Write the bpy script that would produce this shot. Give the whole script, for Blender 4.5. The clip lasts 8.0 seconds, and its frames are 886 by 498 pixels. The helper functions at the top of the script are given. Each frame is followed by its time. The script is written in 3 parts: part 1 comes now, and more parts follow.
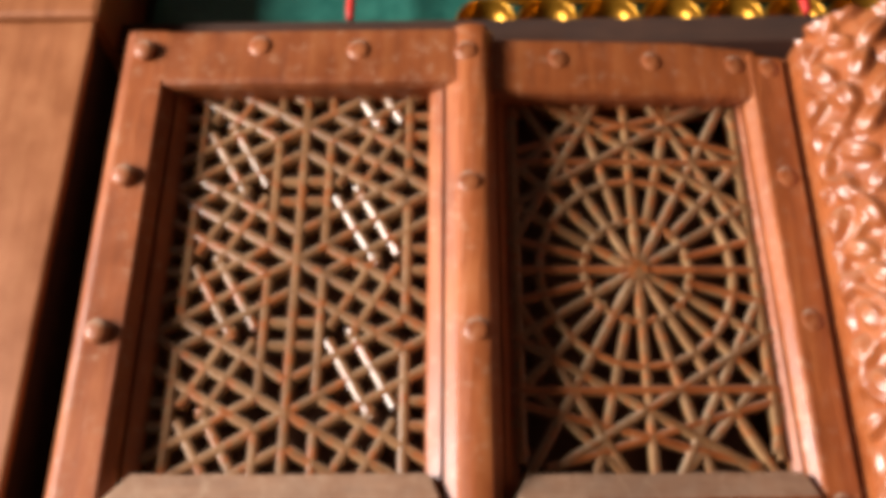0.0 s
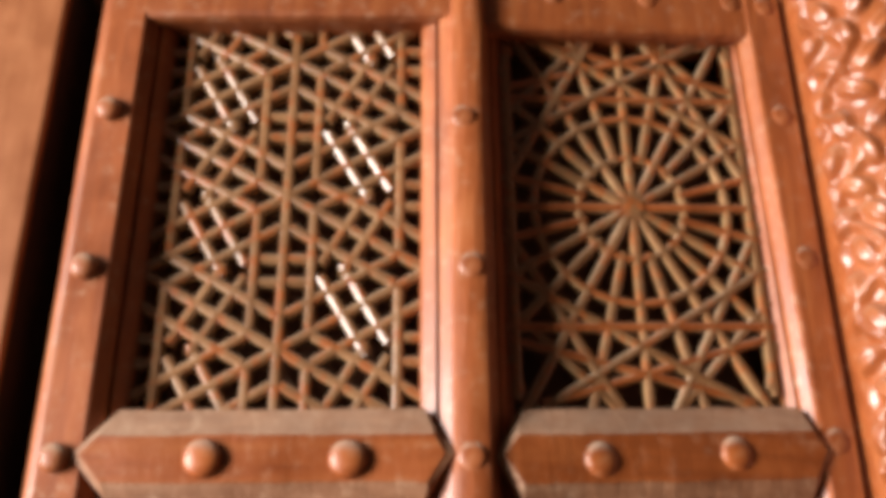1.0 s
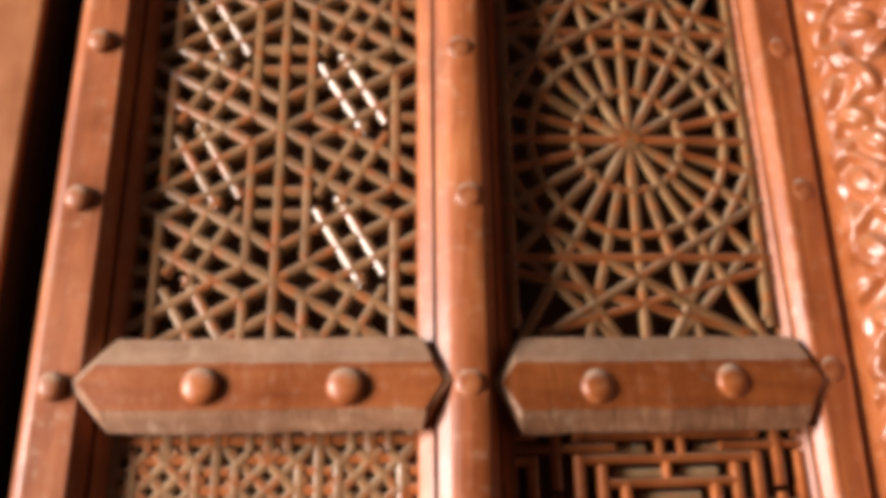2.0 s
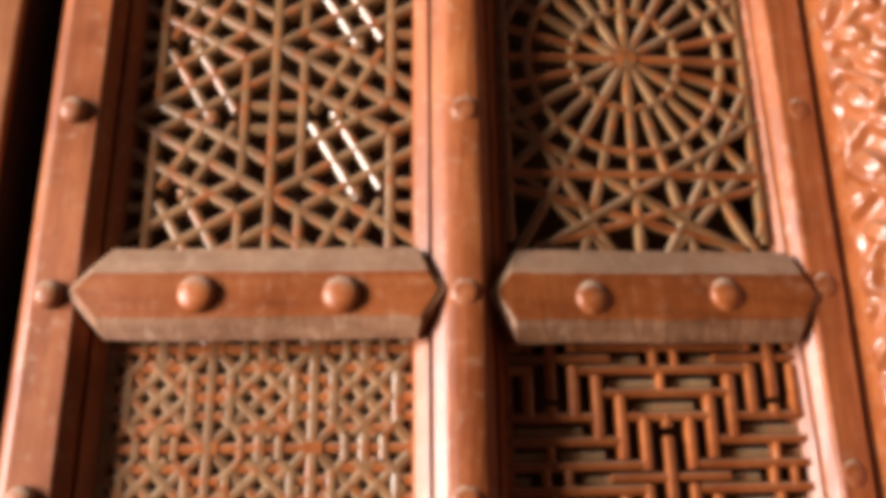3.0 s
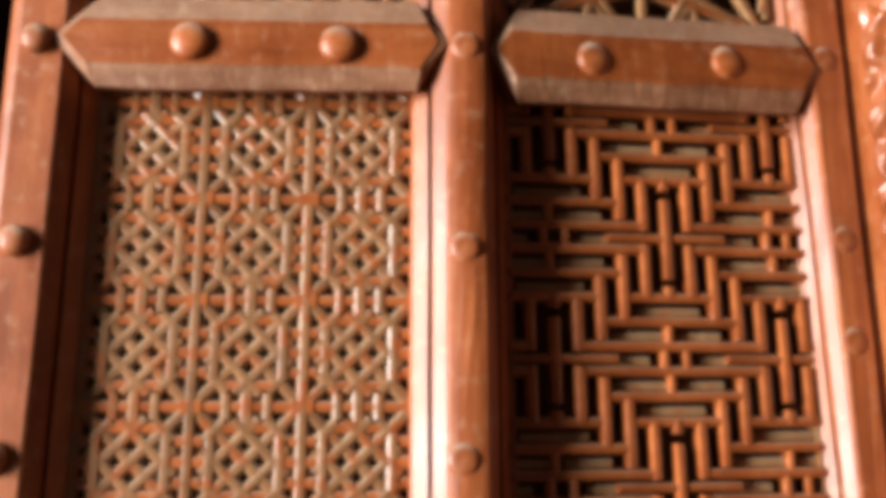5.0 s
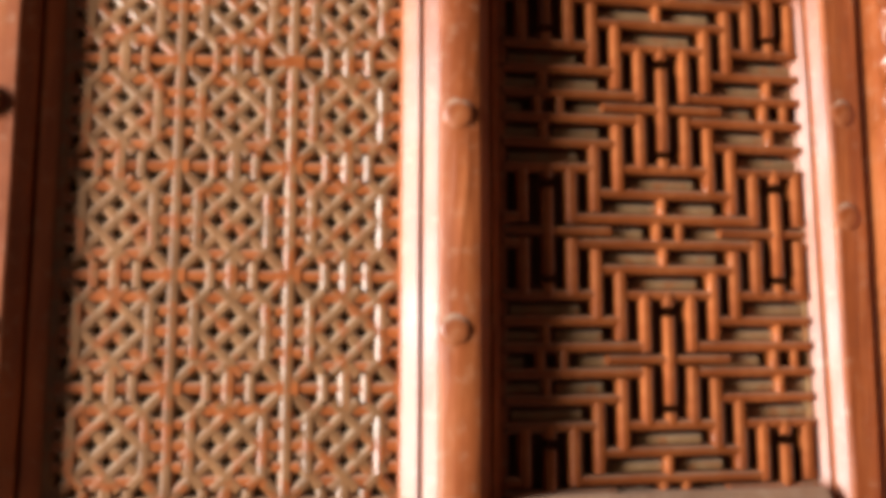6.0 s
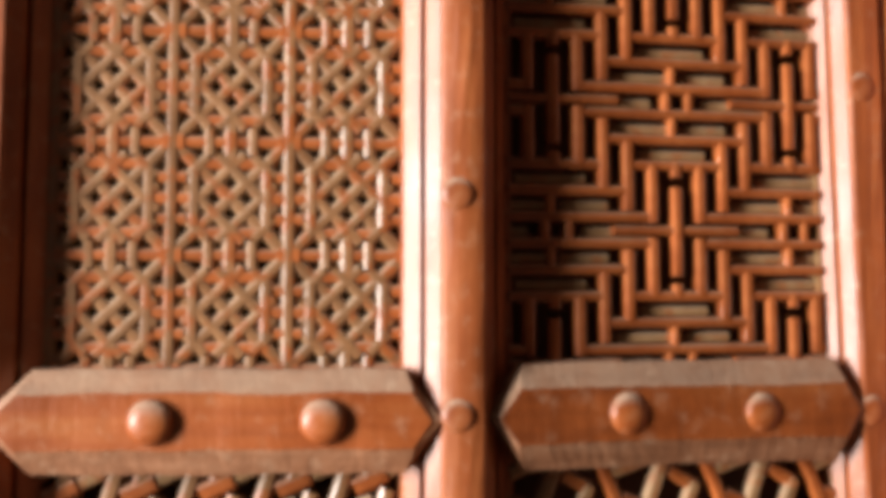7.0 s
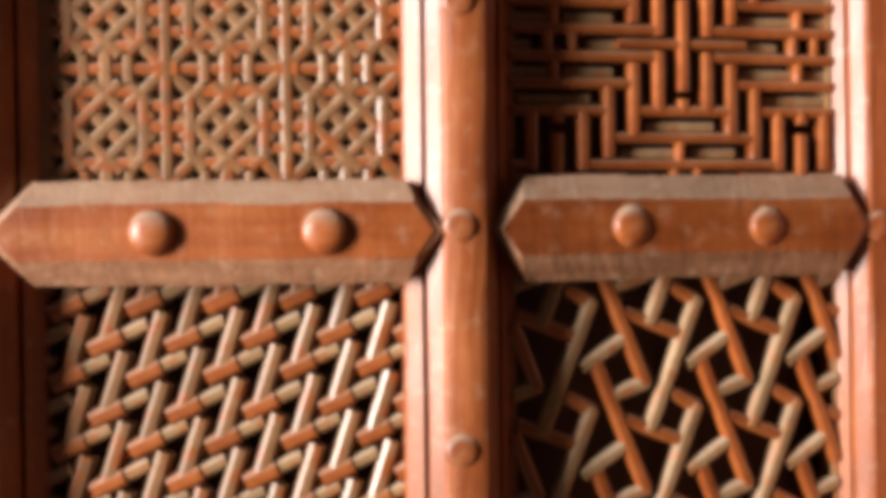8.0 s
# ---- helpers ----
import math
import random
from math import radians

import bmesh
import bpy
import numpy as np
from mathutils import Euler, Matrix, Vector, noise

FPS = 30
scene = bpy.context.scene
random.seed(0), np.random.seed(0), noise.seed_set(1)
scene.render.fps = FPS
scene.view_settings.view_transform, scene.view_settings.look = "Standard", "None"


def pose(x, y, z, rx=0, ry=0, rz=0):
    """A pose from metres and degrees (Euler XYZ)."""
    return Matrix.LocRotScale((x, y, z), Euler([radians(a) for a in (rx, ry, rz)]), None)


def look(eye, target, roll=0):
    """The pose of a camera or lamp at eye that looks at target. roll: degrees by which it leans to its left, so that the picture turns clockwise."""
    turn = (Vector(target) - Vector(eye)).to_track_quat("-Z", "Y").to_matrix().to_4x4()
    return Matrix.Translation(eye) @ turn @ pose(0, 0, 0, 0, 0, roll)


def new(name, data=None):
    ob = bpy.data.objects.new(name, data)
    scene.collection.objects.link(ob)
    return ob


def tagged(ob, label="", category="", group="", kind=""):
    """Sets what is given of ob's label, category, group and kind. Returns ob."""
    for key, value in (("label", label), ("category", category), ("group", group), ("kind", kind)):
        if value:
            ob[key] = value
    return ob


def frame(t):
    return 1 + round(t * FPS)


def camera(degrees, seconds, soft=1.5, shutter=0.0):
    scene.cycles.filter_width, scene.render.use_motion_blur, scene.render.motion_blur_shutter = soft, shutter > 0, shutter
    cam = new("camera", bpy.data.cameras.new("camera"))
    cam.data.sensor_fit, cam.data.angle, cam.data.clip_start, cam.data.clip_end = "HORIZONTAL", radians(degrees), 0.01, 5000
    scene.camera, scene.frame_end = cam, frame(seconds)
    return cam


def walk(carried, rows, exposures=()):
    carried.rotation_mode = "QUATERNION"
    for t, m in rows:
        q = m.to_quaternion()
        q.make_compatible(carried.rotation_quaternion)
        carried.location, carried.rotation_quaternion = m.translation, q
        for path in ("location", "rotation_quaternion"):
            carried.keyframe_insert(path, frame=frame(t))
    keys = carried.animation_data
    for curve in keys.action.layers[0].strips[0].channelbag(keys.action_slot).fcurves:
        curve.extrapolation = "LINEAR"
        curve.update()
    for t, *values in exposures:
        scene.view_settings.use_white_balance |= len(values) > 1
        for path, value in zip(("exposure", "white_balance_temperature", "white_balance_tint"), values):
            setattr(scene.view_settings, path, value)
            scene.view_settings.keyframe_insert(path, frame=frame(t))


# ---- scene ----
cam = camera(48.0, 8.0, 6.6)
PATH = [
    (0, (0.012, -0.024, 1.421), (-0.039, 1.765, 2.313), 0.3),
    (0.5, (-0.007, -0.01, 1.415), (-0.016, 1.799, 2.27), -0.3),
    (1, (-0.006, -0.002, 1.404), (-0.004, 1.818, 2.232), -0.3),
    (1.5, (-0.009, 0.005, 1.391), (0.002, 1.838, 2.191), -0.6),
    (3, (-0.009, 0.026, 1.336), (0.014, 1.897, 2.042), -0.6),
    (3.5, (-0.016, 0.04, 1.299), (0.016, 1.917, 1.99), -0.4),
    (4, (-0.015, 0.056, 1.273), (0.023, 1.955, 1.9), -0.0),
    (4.5, (-0.02, 0.06, 1.245), (0.028, 1.97, 1.836), -0.1),
    (6, (-0.046, 0.088, 1.233), (0.106, 2.063, 1.507), 0.1),
    (6.5, (-0.039, 0.099, 1.204), (0.085, 2.083, 1.426), 0.2),
    (7, (-0.039, 0.104, 1.183), (0.091, 2.094, 1.342), -0.0),
    (7.5, (-0.031, 0.101, 1.162), (0.073, 2.096, 1.245), -0.3),
    (8, (-0.033, 0.112, 1.125), (0.076, 2.108, 1.085), -0.6),
]
walk(cam, [(t, look(eye, target, roll)) for t, eye, target, roll in PATH])

# ---- light ----
world = bpy.data.worlds.new("world")
scene.world = world
world.use_nodes = True
wn = world.node_tree.nodes
sky = wn.new("ShaderNodeTexSky")
sky.sky_type, sky.sun_disc = "NISHITA", False
sky.sun_elevation, sky.sun_rotation = radians(40), radians(-90)
wn["Background"].inputs["Strength"].default_value = 0.1
world.node_tree.links.new(sky.outputs["Color"], wn["Background"].inputs["Color"])


def window_light(name, eye, target, sx, sy, power, colour, spread=180):
    """Daylight that enters by an opening of the hall."""
    lamp = bpy.data.lights.new(name, "AREA")
    lamp.shape, lamp.size, lamp.size_y, lamp.energy, lamp.color = "RECTANGLE", sx, sy, power, colour
    lamp.spread = radians(spread)
    ob = new(name, lamp)
    ob.matrix_world = look(eye, target)
    return ob


window_light("daylight_side", (-3.5, -1.25, 1.64), (0.0, -0.35, 1.60), 0.85, 2.5, 235, (1.0, 0.935, 0.885), 105)
scene.view_settings.exposure = 0.0


# ---- materials ----
def material(name):
    m = bpy.data.materials.new(name)
    m.use_nodes = True
    return m, m.node_tree.nodes, m.node_tree.links, m.node_tree.nodes["Principled BSDF"]


def ramp(nodes, links, fac, stops):
    r = nodes.new("ShaderNodeValToRGB")
    while len(r.color_ramp.elements) < len(stops):
        r.color_ramp.elements.new(0.5)
    for e, (p, c) in zip(r.color_ramp.elements, stops):
        e.position, e.color = p, (*c, 1)
    links.new(fac, r.inputs[0])
    return r.outputs[0]


def noise_node(nodes, links, vec, scale, detail=4.0, rough=0.6):
    n = nodes.new("ShaderNodeTexNoise")
    n.inputs["Scale"].default_value, n.inputs["Detail"].default_value = scale, detail
    n.inputs["Roughness"].default_value = rough
    links.new(vec, n.inputs["Vector"])
    return n.outputs["Fac"]


def mix(nodes, links, kind, fac, a, b):
    m = nodes.new("ShaderNodeMix")
    m.data_type, m.blend_type = "RGBA", kind
    for socket, value in ((m.inputs["Factor"], fac), (m.inputs["A"], a), (m.inputs["B"], b)):
        if isinstance(value, (float, int)):
            socket.default_value = value
        elif isinstance(value, tuple):
            socket.default_value = (*value, 1)
        else:
            links.new(value, socket)
    return m.outputs["Result"]


def wood(name, dark, mid, light, rough=0.3, grain=(60, 60, 6), dust=0.0, bump=0.25, coat=0.3, wear=0.0, varnish=None):
    """Varnished wood: long grain, blotches of worn stain, dust on what faces up."""
    m, n, l, p = material(name)
    co = n.new("ShaderNodeTexCoord").outputs["Object"]
    co_world = n.new("ShaderNodeNewGeometry").outputs["Position"]
    sc = n.new("ShaderNodeMapping")
    sc.inputs["Scale"].default_value = grain
    l.new(co, sc.inputs["Vector"])
    g = noise_node(n, l, sc.outputs["Vector"], 1.0, 6, 0.65)
    blot = noise_node(n, l, co, 14.0, 4, 0.6)
    base = ramp(n, l, g, [(0.25, dark), (0.5, mid), (0.78, light)])
    tint = ramp(n, l, blot, [(0.3, (0.62, 0.55, 0.5)), (0.6, (1, 1, 1))])
    colour = mix(n, l, "MULTIPLY", 0.8, base, tint)
    info = n.new("ShaderNodeObjectInfo").outputs["Random"]
    vary = ramp(n, l, info, [(0.0, (0.8, 0.78, 0.75)), (1.0, (1.1, 1.08, 1.05))])
    colour = mix(n, l, "MULTIPLY", 1.0, colour, vary)
    fine = noise_node(n, l, co, 220.0, 3, 0.6)
    if varnish:
        left = ramp(n, l, noise_node(n, l, co_world, 95.0, 3, 0.5), [(0.51, (0, 0, 0)), (0.61, (1, 1, 1))])
        colour = mix(n, l, "MIX", left, colour, varnish)
    if wear:
        spots = ramp(n, l, noise_node(n, l, co, 70.0, 8, 0.75), [(0.54, (0, 0, 0)), (0.72, (wear, wear, wear))])
        colour = mix(n, l, "MIX", spots, colour, (0.46, 0.30, 0.19))
    rr = n.new("ShaderNodeMapRange")
    rr.inputs["To Min"].default_value, rr.inputs["To Max"].default_value = rough * 0.7, rough * 1.5
    l.new(blot, rr.inputs["Value"])
    rough_out = rr.outputs["Result"]
    if dust:
        geo = n.new("ShaderNodeNewGeometry")
        sep = n.new("ShaderNodeSeparateXYZ")
        l.new(geo.outputs["Normal"], sep.inputs[0])
        up = n.new("ShaderNodeMapRange")
        up.inputs["From Min"].default_value, up.inputs["From Max"].default_value = 0.12, 0.50
        up.inputs["To Max"].default_value = dust
        l.new(sep.outputs["Z"], up.inputs["Value"])
        patch = ramp(n, l, noise_node(n, l, co, 45.0, 5, 0.7), [(0.3, (0.35, 0.35, 0.35)), (0.6, (1, 1, 1))])
        fac = n.new("ShaderNodeMath")
        fac.operation = "MULTIPLY"
        l.new(up.outputs["Result"], fac.inputs[0])
        l.new(patch, fac.inputs[1])
        colour = mix(n, l, "MIX", fac.outputs[0], colour, (0.42, 0.33, 0.24))
        add = n.new("ShaderNodeMath")
        add.operation, add.use_clamp = "ADD", True
        l.new(rough_out, add.inputs[0])
        l.new(fac.outputs[0], add.inputs[1])
        rough_out = add.outputs[0]
    l.new(colour, p.inputs["Base Color"])
    l.new(rough_out, p.inputs["Roughness"])
    p.inputs["Coat Weight"].default_value, p.inputs["Coat Roughness"].default_value = coat, 0.19
    b = n.new("ShaderNodeBump")
    b.inputs["Strength"].default_value, b.inputs["Distance"].default_value = bump, 0.002
    h = mix(n, l, "MIX", 0.4, g, fine)
    l.new(h, b.inputs["Height"])
    l.new(b.outputs["Normal"], p.inputs["Normal"])
    return m


DOOR = wood("door_wood", (0.17, 0.041, 0.010), (0.285, 0.075, 0.018), (0.38, 0.130, 0.040), 0.45, (70, 70, 7), 0.75, 0.35, 0.12, 0.5)
BAR = wood("bar_wood", (0.19, 0.046, 0.011), (0.31, 0.080, 0.018), (0.40, 0.135, 0.040), 0.36, (7, 70, 70), 0.8, 0.45, 0.12, 0.35)
EDGE_WOOD = wood("worn_edge_wood", (0.20, 0.078, 0.034), (0.30, 0.135, 0.066), (0.42, 0.225, 0.13), 0.5, (14, 90, 90), 0.45, 0.8, 0.1, 0.7)
FRONT = wood("lattice_face", (0.205, 0.050, 0.012), (0.30, 0.080, 0.019), (0.385, 0.125, 0.036), 0.28, (40, 40, 40), 0.4, 0.25, 0.35)
LATTICE = wood("lattice_wood", (0.22, 0.125, 0.056), (0.30, 0.176, 0.082), (0.375, 0.235, 0.122), 0.30, (40, 40, 40), 0.6, 0.2, 0.45, 0.0, (0.32, 0.125, 0.045))
MIXED = wood("lattice_worn_face", (0.155, 0.070, 0.027), (0.215, 0.104, 0.043), (0.275, 0.150, 0.070), 0.30, (40, 40, 40), 0.5, 0.2, 0.38, 0.0, (0.25, 0.070, 0.016))
JAMB = wood("jamb_wood", (0.25, 0.080, 0.026), (0.325, 0.115, 0.041), (0.40, 0.165, 0.068), 0.4, (50, 50, 6), 0.0, 0.15, 0.1)
CARVED = wood("carved_wood", (0.25, 0.062, 0.018), (0.36, 0.102, 0.030), (0.44, 0.155, 0.054), 0.32, (40, 40, 12), 0.2, 0.3, 0.3, 0.4)
# For boards added behind the lattice, which lift its holes from black.
HOLE_BACKING = wood("hole_backing_wood", (0.07, 0.024, 0.010), (0.12, 0.042, 0.017), (0.16, 0.06, 0.026), 0.6, (40, 40, 5), 0.0, 0.3, 0.05)
# Near-black wood whose colour carries the shade of gap, jamb side and lintel.
SHADEWOOD = wood("shaded_dark_wood", (0.030, 0.011, 0.005), (0.048, 0.018, 0.008), (0.07, 0.027, 0.013), 0.9, (7, 60, 60), 0.0, 0.3, 0.0)


def plain(name, a, b, rough=0.7, metal=0.0, scale=20.0, bump=0.2):
    m, n, l, p = material(name)
    co = n.new("ShaderNodeTexCoord").outputs["Object"]
    f = noise_node(n, l, co, scale, 5, 0.65)
    big = noise_node(n, l, co, scale * 0.12, 3, 0.5)
    c = ramp(n, l, f, [(0.3, a), (0.7, b)])
    c = mix(n, l, "MULTIPLY", 0.6, c, ramp(n, l, big, [(0.3, (0.7, 0.7, 0.7)), (0.7, (1, 1, 1))]))
    l.new(c, p.inputs["Base Color"])
    p.inputs["Roughness"].default_value, p.inputs["Metallic"].default_value = rough, metal
    bp = n.new("ShaderNodeBump")
    bp.inputs["Strength"].default_value, bp.inputs["Distance"].default_value = bump, 0.003
    l.new(f, bp.inputs["Height"])
    l.new(bp.outputs["Normal"], p.inputs["Normal"])
    return m


# Hall plaster and floor are set dark to cut light bounced onto the door.
PLASTER = plain("plaster", (0.055, 0.037, 0.026), (0.09, 0.056, 0.040), 0.85, 0, 25)
FLOOR = plain("stone_floor", (0.06, 0.042, 0.031), (0.10, 0.07, 0.052), 0.6, 0, 12)
INNER = plain("inner_plaster", (0.05, 0.04, 0.035), (0.08, 0.06, 0.05), 0.9, 0, 20)
GOLD = plain("gold_foil", (0.40, 0.17, 0.015), (0.60, 0.30, 0.03), 0.28, 0.8, 60, 0.1)
TEAL = plain("teal_enamel", (0.01, 0.09, 0.07), (0.03, 0.16, 0.12), 0.4, 0, 40)
BLUE = plain("blue_enamel", (0.02, 0.03, 0.16), (0.04, 0.06, 0.28), 0.35, 0, 40)
RED = plain("red_cord", (0.45, 0.015, 0.01), (0.6, 0.03, 0.02), 0.6, 0, 90)


# ---- mesh helpers ----
def mesh_of(name, verts, faces, mat, smooth=False):
    me = bpy.data.meshes.new(name)
    me.from_pydata([tuple(v) for v in verts], [], faces)
    bm = bmesh.new()
    bm.from_mesh(me)
    bmesh.ops.recalc_face_normals(bm, faces=bm.faces)
    bm.to_mesh(me)
    bm.free()
    me.materials.append(mat)
    if smooth:
        me.polygons.foreach_set("use_smooth", [True] * len(me.polygons))
    return me


def child(name, me, parent, label="", at=None):
    ob = new(name, me)
    ob.parent = parent
    if at:
        ob.location = at
    if label:
        tagged(ob, label)
    return ob


def box_data(x0, x1, y0, y1, z0, z1, b=0.0):
    """A box whose edges are cut off by b."""
    bm = bmesh.new()
    bmesh.ops.create_cube(bm, size=1)
    for v in bm.verts:
        v.co = Vector(((x0 + x1) / 2 + v.co.x * (x1 - x0), (y0 + y1) / 2 + v.co.y * (y1 - y0), (z0 + z1) / 2 + v.co.z * (z1 - z0)))
    if b:
        bmesh.ops.bevel(bm, geom=list(bm.edges), offset=b, segments=2, affect="EDGES", profile=0.6)
    return bm


def box_mesh(name, mat, *size):
    bm = box_data(*size)
    me = bpy.data.meshes.new(name)
    bm.to_mesh(me)
    bm.free()
    me.materials.append(mat)
    return me


def extruded(name, profile, z0, z1, mat, steps=24, wobble=0.0006, axis="z"):
    """A moulding: a profile of (x, y) run along z (or of (z, y) run along x), a little uneven as hand-planed wood is."""
    verts, faces, k = [], [], len(profile)
    for i in range(steps + 1):
        z = z0 + (z1 - z0) * i / steps
        for j, (a, y) in enumerate(profile):
            w = noise.noise(Vector((a * 30, j * 3.1, z * 9))) * wobble
            e = noise.noise(Vector((a * 40 + 9, j * 2.3, z * 26))) * wobble * 0.7
            verts.append((a + w, y + e, z) if axis == "z" else (z, y + e, a + w))
    for i in range(steps):
        for j in range(k):
            a, b = i * k + j, i * k + (j + 1) % k
            faces.append((a, b, b + k, a + k))
    faces += [tuple(range(k)), tuple(range(steps * k, steps * k + k))]
    return mesh_of(name, verts, faces, mat)


def pointed_bar(name, x0, x1, s0, s1, za, zb, fa, fb, y0, y1, y2, mat):
    """A rail with pointed ends: outline to the tips, edges sloping from the face y0 out to y1, then back to y2."""
    zc = (za + zb) / 2

    def ring(inset, lo, hi, y, y_tip=None):
        def shoulder(tip, sh, zz):
            slope = (sh - tip) / (zb - zc)
            side = 1 if sh > tip else -1
            return tip + side * inset + slope * abs(zz - zc)

        n = 48
        a, b = shoulder(x0, s0, hi), shoulder(x1, s1, hi)
        pts = [(x0 + inset, zc)] + [(a + (b - a) * i / n, hi) for i in range(n + 1)]
        a, b = shoulder(x0, s0, lo), shoulder(x1, s1, lo)
        pts += [(x1 - inset, zc)] + [(b + (a - b) * i / n, lo) for i in range(n + 1)]
        out = []
        for x, z in pts:
            y_here = y_tip if y_tip and z == zc else y
            w = noise.noise(Vector((x * 25, z * 25, y * 40))) * 0.0016 + noise.noise(Vector((x * 110, z * 90, y * 60 + 4))) * 0.0006
            out.append((x + w * 0.6, y_here + w * 0.5, z + w))
        return out

    rings = [ring(0.0, za + 0.009, zb, y2), ring(0.0, za, zb, y1, y0 + 0.0025), ring(0.0050, fa, fb, y0 + 0.0012), ring(0.0070, fa + 0.002, fb - 0.002, y0)]
    k = len(rings[0])
    verts = [v for r in rings for v in r]
    faces = []
    for r in range(3):
        for j in range(k):
            a, b = r * k + j, r * k + (j + 1) % k
            faces.append((a, b, b + k, a + k))
    top = 3 * k
    n = (k - 2) // 2
    faces.append((top, top + 1, top + k - 1))
    for i in range(1, n):
        faces.append((top + i, top + i + 1, top + k - i - 1, top + k - i))
    faces.append((top + n, top + n + 1, top + n + 2))
    faces.append(tuple(range(k)))
    me = mesh_of(name, verts, faces, mat)
    me.materials.append(EDGE_WOOD)
    for i in range(k, 3 * k):
        me.polygons[i].material_index = 1
    return me


def dome_mesh(name, r, h, mat, seg=20, rings=6, lip=0.15):
    """A turned knob: a low dome on a narrow collar, facing -y."""
    prof = [(r * 0.86, 0.002), (r * 0.9, -h * 0.12), (r, -h * (0.12 + lip))]
    if not lip:
        prof[:2] = [(r * 1.25, 0.002), (r * 1.15, -h * 0.04)]
    for i in range(1, rings + 1):
        a = i / rings * math.pi / 2
        prof.append((r * math.cos(a), -h * (0.12 + lip) - h * (0.88 - lip) * math.sin(a)))
    verts, faces = [], []
    for rr, y in prof[:-1]:
        verts += [(rr * math.cos(2 * math.pi * s / seg), y, rr * math.sin(2 * math.pi * s / seg)) for s in range(seg)]
    verts.append((0, prof[-1][1], 0))
    for i in range(len(prof) - 2):
        for s in range(seg):
            a, b = i * seg + s, i * seg + (s + 1) % seg
            faces.append((a, b, b + seg, a + seg))
    base = (len(prof) - 2) * seg
    for s in range(seg):
        faces.append((base + s, base + (s + 1) % seg, len(verts) - 1))
    return mesh_of(name, verts, faces, mat, True)


def clip(p, q, box):
    """The part of the line p-q inside the box (x0, x1, z0, z1), or None."""
    t0, t1 = 0.0, 1.0
    d = (q[0] - p[0], q[1] - p[1])
    for k, lo, hi in ((0, box[0], box[1]), (1, box[2], box[3])):
        if abs(d[k]) < 1e-9:
            if not lo <= p[k] <= hi:
                return None
            continue
        a, b = (lo - p[k]) / d[k], (hi - p[k]) / d[k]
        t0, t1 = max(t0, min(a, b)), min(t1, max(a, b))
    if t1 - t0 < 1e-6:
        return None
    a = (p[0] + d[0] * t0, p[1] + d[1] * t0)
    b = (p[0] + d[0] * t1, p[1] + d[1] * t1)
    return (a, b) if math.dist(a, b) > 0.004 else None


strip_count = [0]


def strip(parent, p, q, w, h, y, level, faces_mat, name="strip"):
    """One lattice strip from p to q (x, z): a deep bar with eased front edges, its back at y."""
    strip_count[0] += 1
    i = strip_count[0]
    L = math.dist(p, q)
    w *= 1 + 0.10 * noise.noise(Vector((i * 1.7, 0.3, 0)))
    y += 0.0004 * noise.noise(Vector((i * 2.9, 5, 1)))
    h += level * 0.0006
    sec = [(-w * 0.24, 0), (-w * 0.5, -h + w * 0.42), (-w * 0.40, -h + w * 0.12), (-w * 0.22, -h), (w * 0.22, -h), (w * 0.40, -h + w * 0.12), (w * 0.5, -h + w * 0.42), (w * 0.24, 0)]
    verts = []
    for t in (-L / 2, L / 2):
        verts += [(t, b, a) for a, b in sec]
    k = len(sec)
    faces = [(j, (j + 1) % k, (j + 1) % k + k, j + k) for j in range(k)] + [tuple(range(k)), tuple(range(k, 2 * k))]
    me = mesh_of(name, verts, faces, faces_mat[0])
    me.materials.append(faces_mat[1])
    for f in me.polygons:
        f.material_index = 0 if f.normal.y < -0.7 else 1
    ob = new(name, me)
    ob.parent = parent
    ob.location = ((p[0] + q[0]) / 2, y, (p[1] + q[1]) / 2)
    ob.rotation_euler = (0, -math.atan2(q[1] - p[1], q[0] - p[0]), 0)
    return ob


def lattice_panel(parent, box, y, label, segments, w, h, front, level_front=None):
    """A panel: a thin frame round the field and one strip for each segment (p, q, level, width factor)."""
    x0, x1, z0, z1 = box
    b = 0.006
    verts, faces = [], []
    for (xa, xb, za, zb) in ((x0 - b, x1 + b, z0 - b, z0), (x0 - b, x1 + b, z1, z1 + b), (x0 - b, x0, z0, z1), (x1, x1 + b, z0, z1)):
        s = len(verts)
        verts += [(x, yy, z) for yy in (y - h * 0.8, y + 0.004) for x, z in ((xa, za), (xb, za), (xb, zb), (xa, zb))]
        faces += [(s, s + 1, s + 2, s + 3), (s + 4, s + 7, s + 6, s + 5)] + [(s + j, s + (j + 1) % 4, s + 4 + (j + 1) % 4, s + 4 + j) for j in range(4)]
    panel = child("lattice_panel", mesh_of("lattice_panel", verts, faces, LATTICE), parent, label)
    for p, q, level, f, *own in segments:
        c = clip(p, q, (x0 - 0.002, x1 + 0.002, z0 - 0.002, z1 + 0.002))
        if c:
            flat = abs(c[1][1] - c[0][1]) < 0.45 * abs(c[1][0] - c[0][0])
            strip(panel, c[0], c[1], w * f, h, y, level, (own[0] if own else (level_front or FRONT) if flat else front, own[0] if own else LATTICE))
    return panel


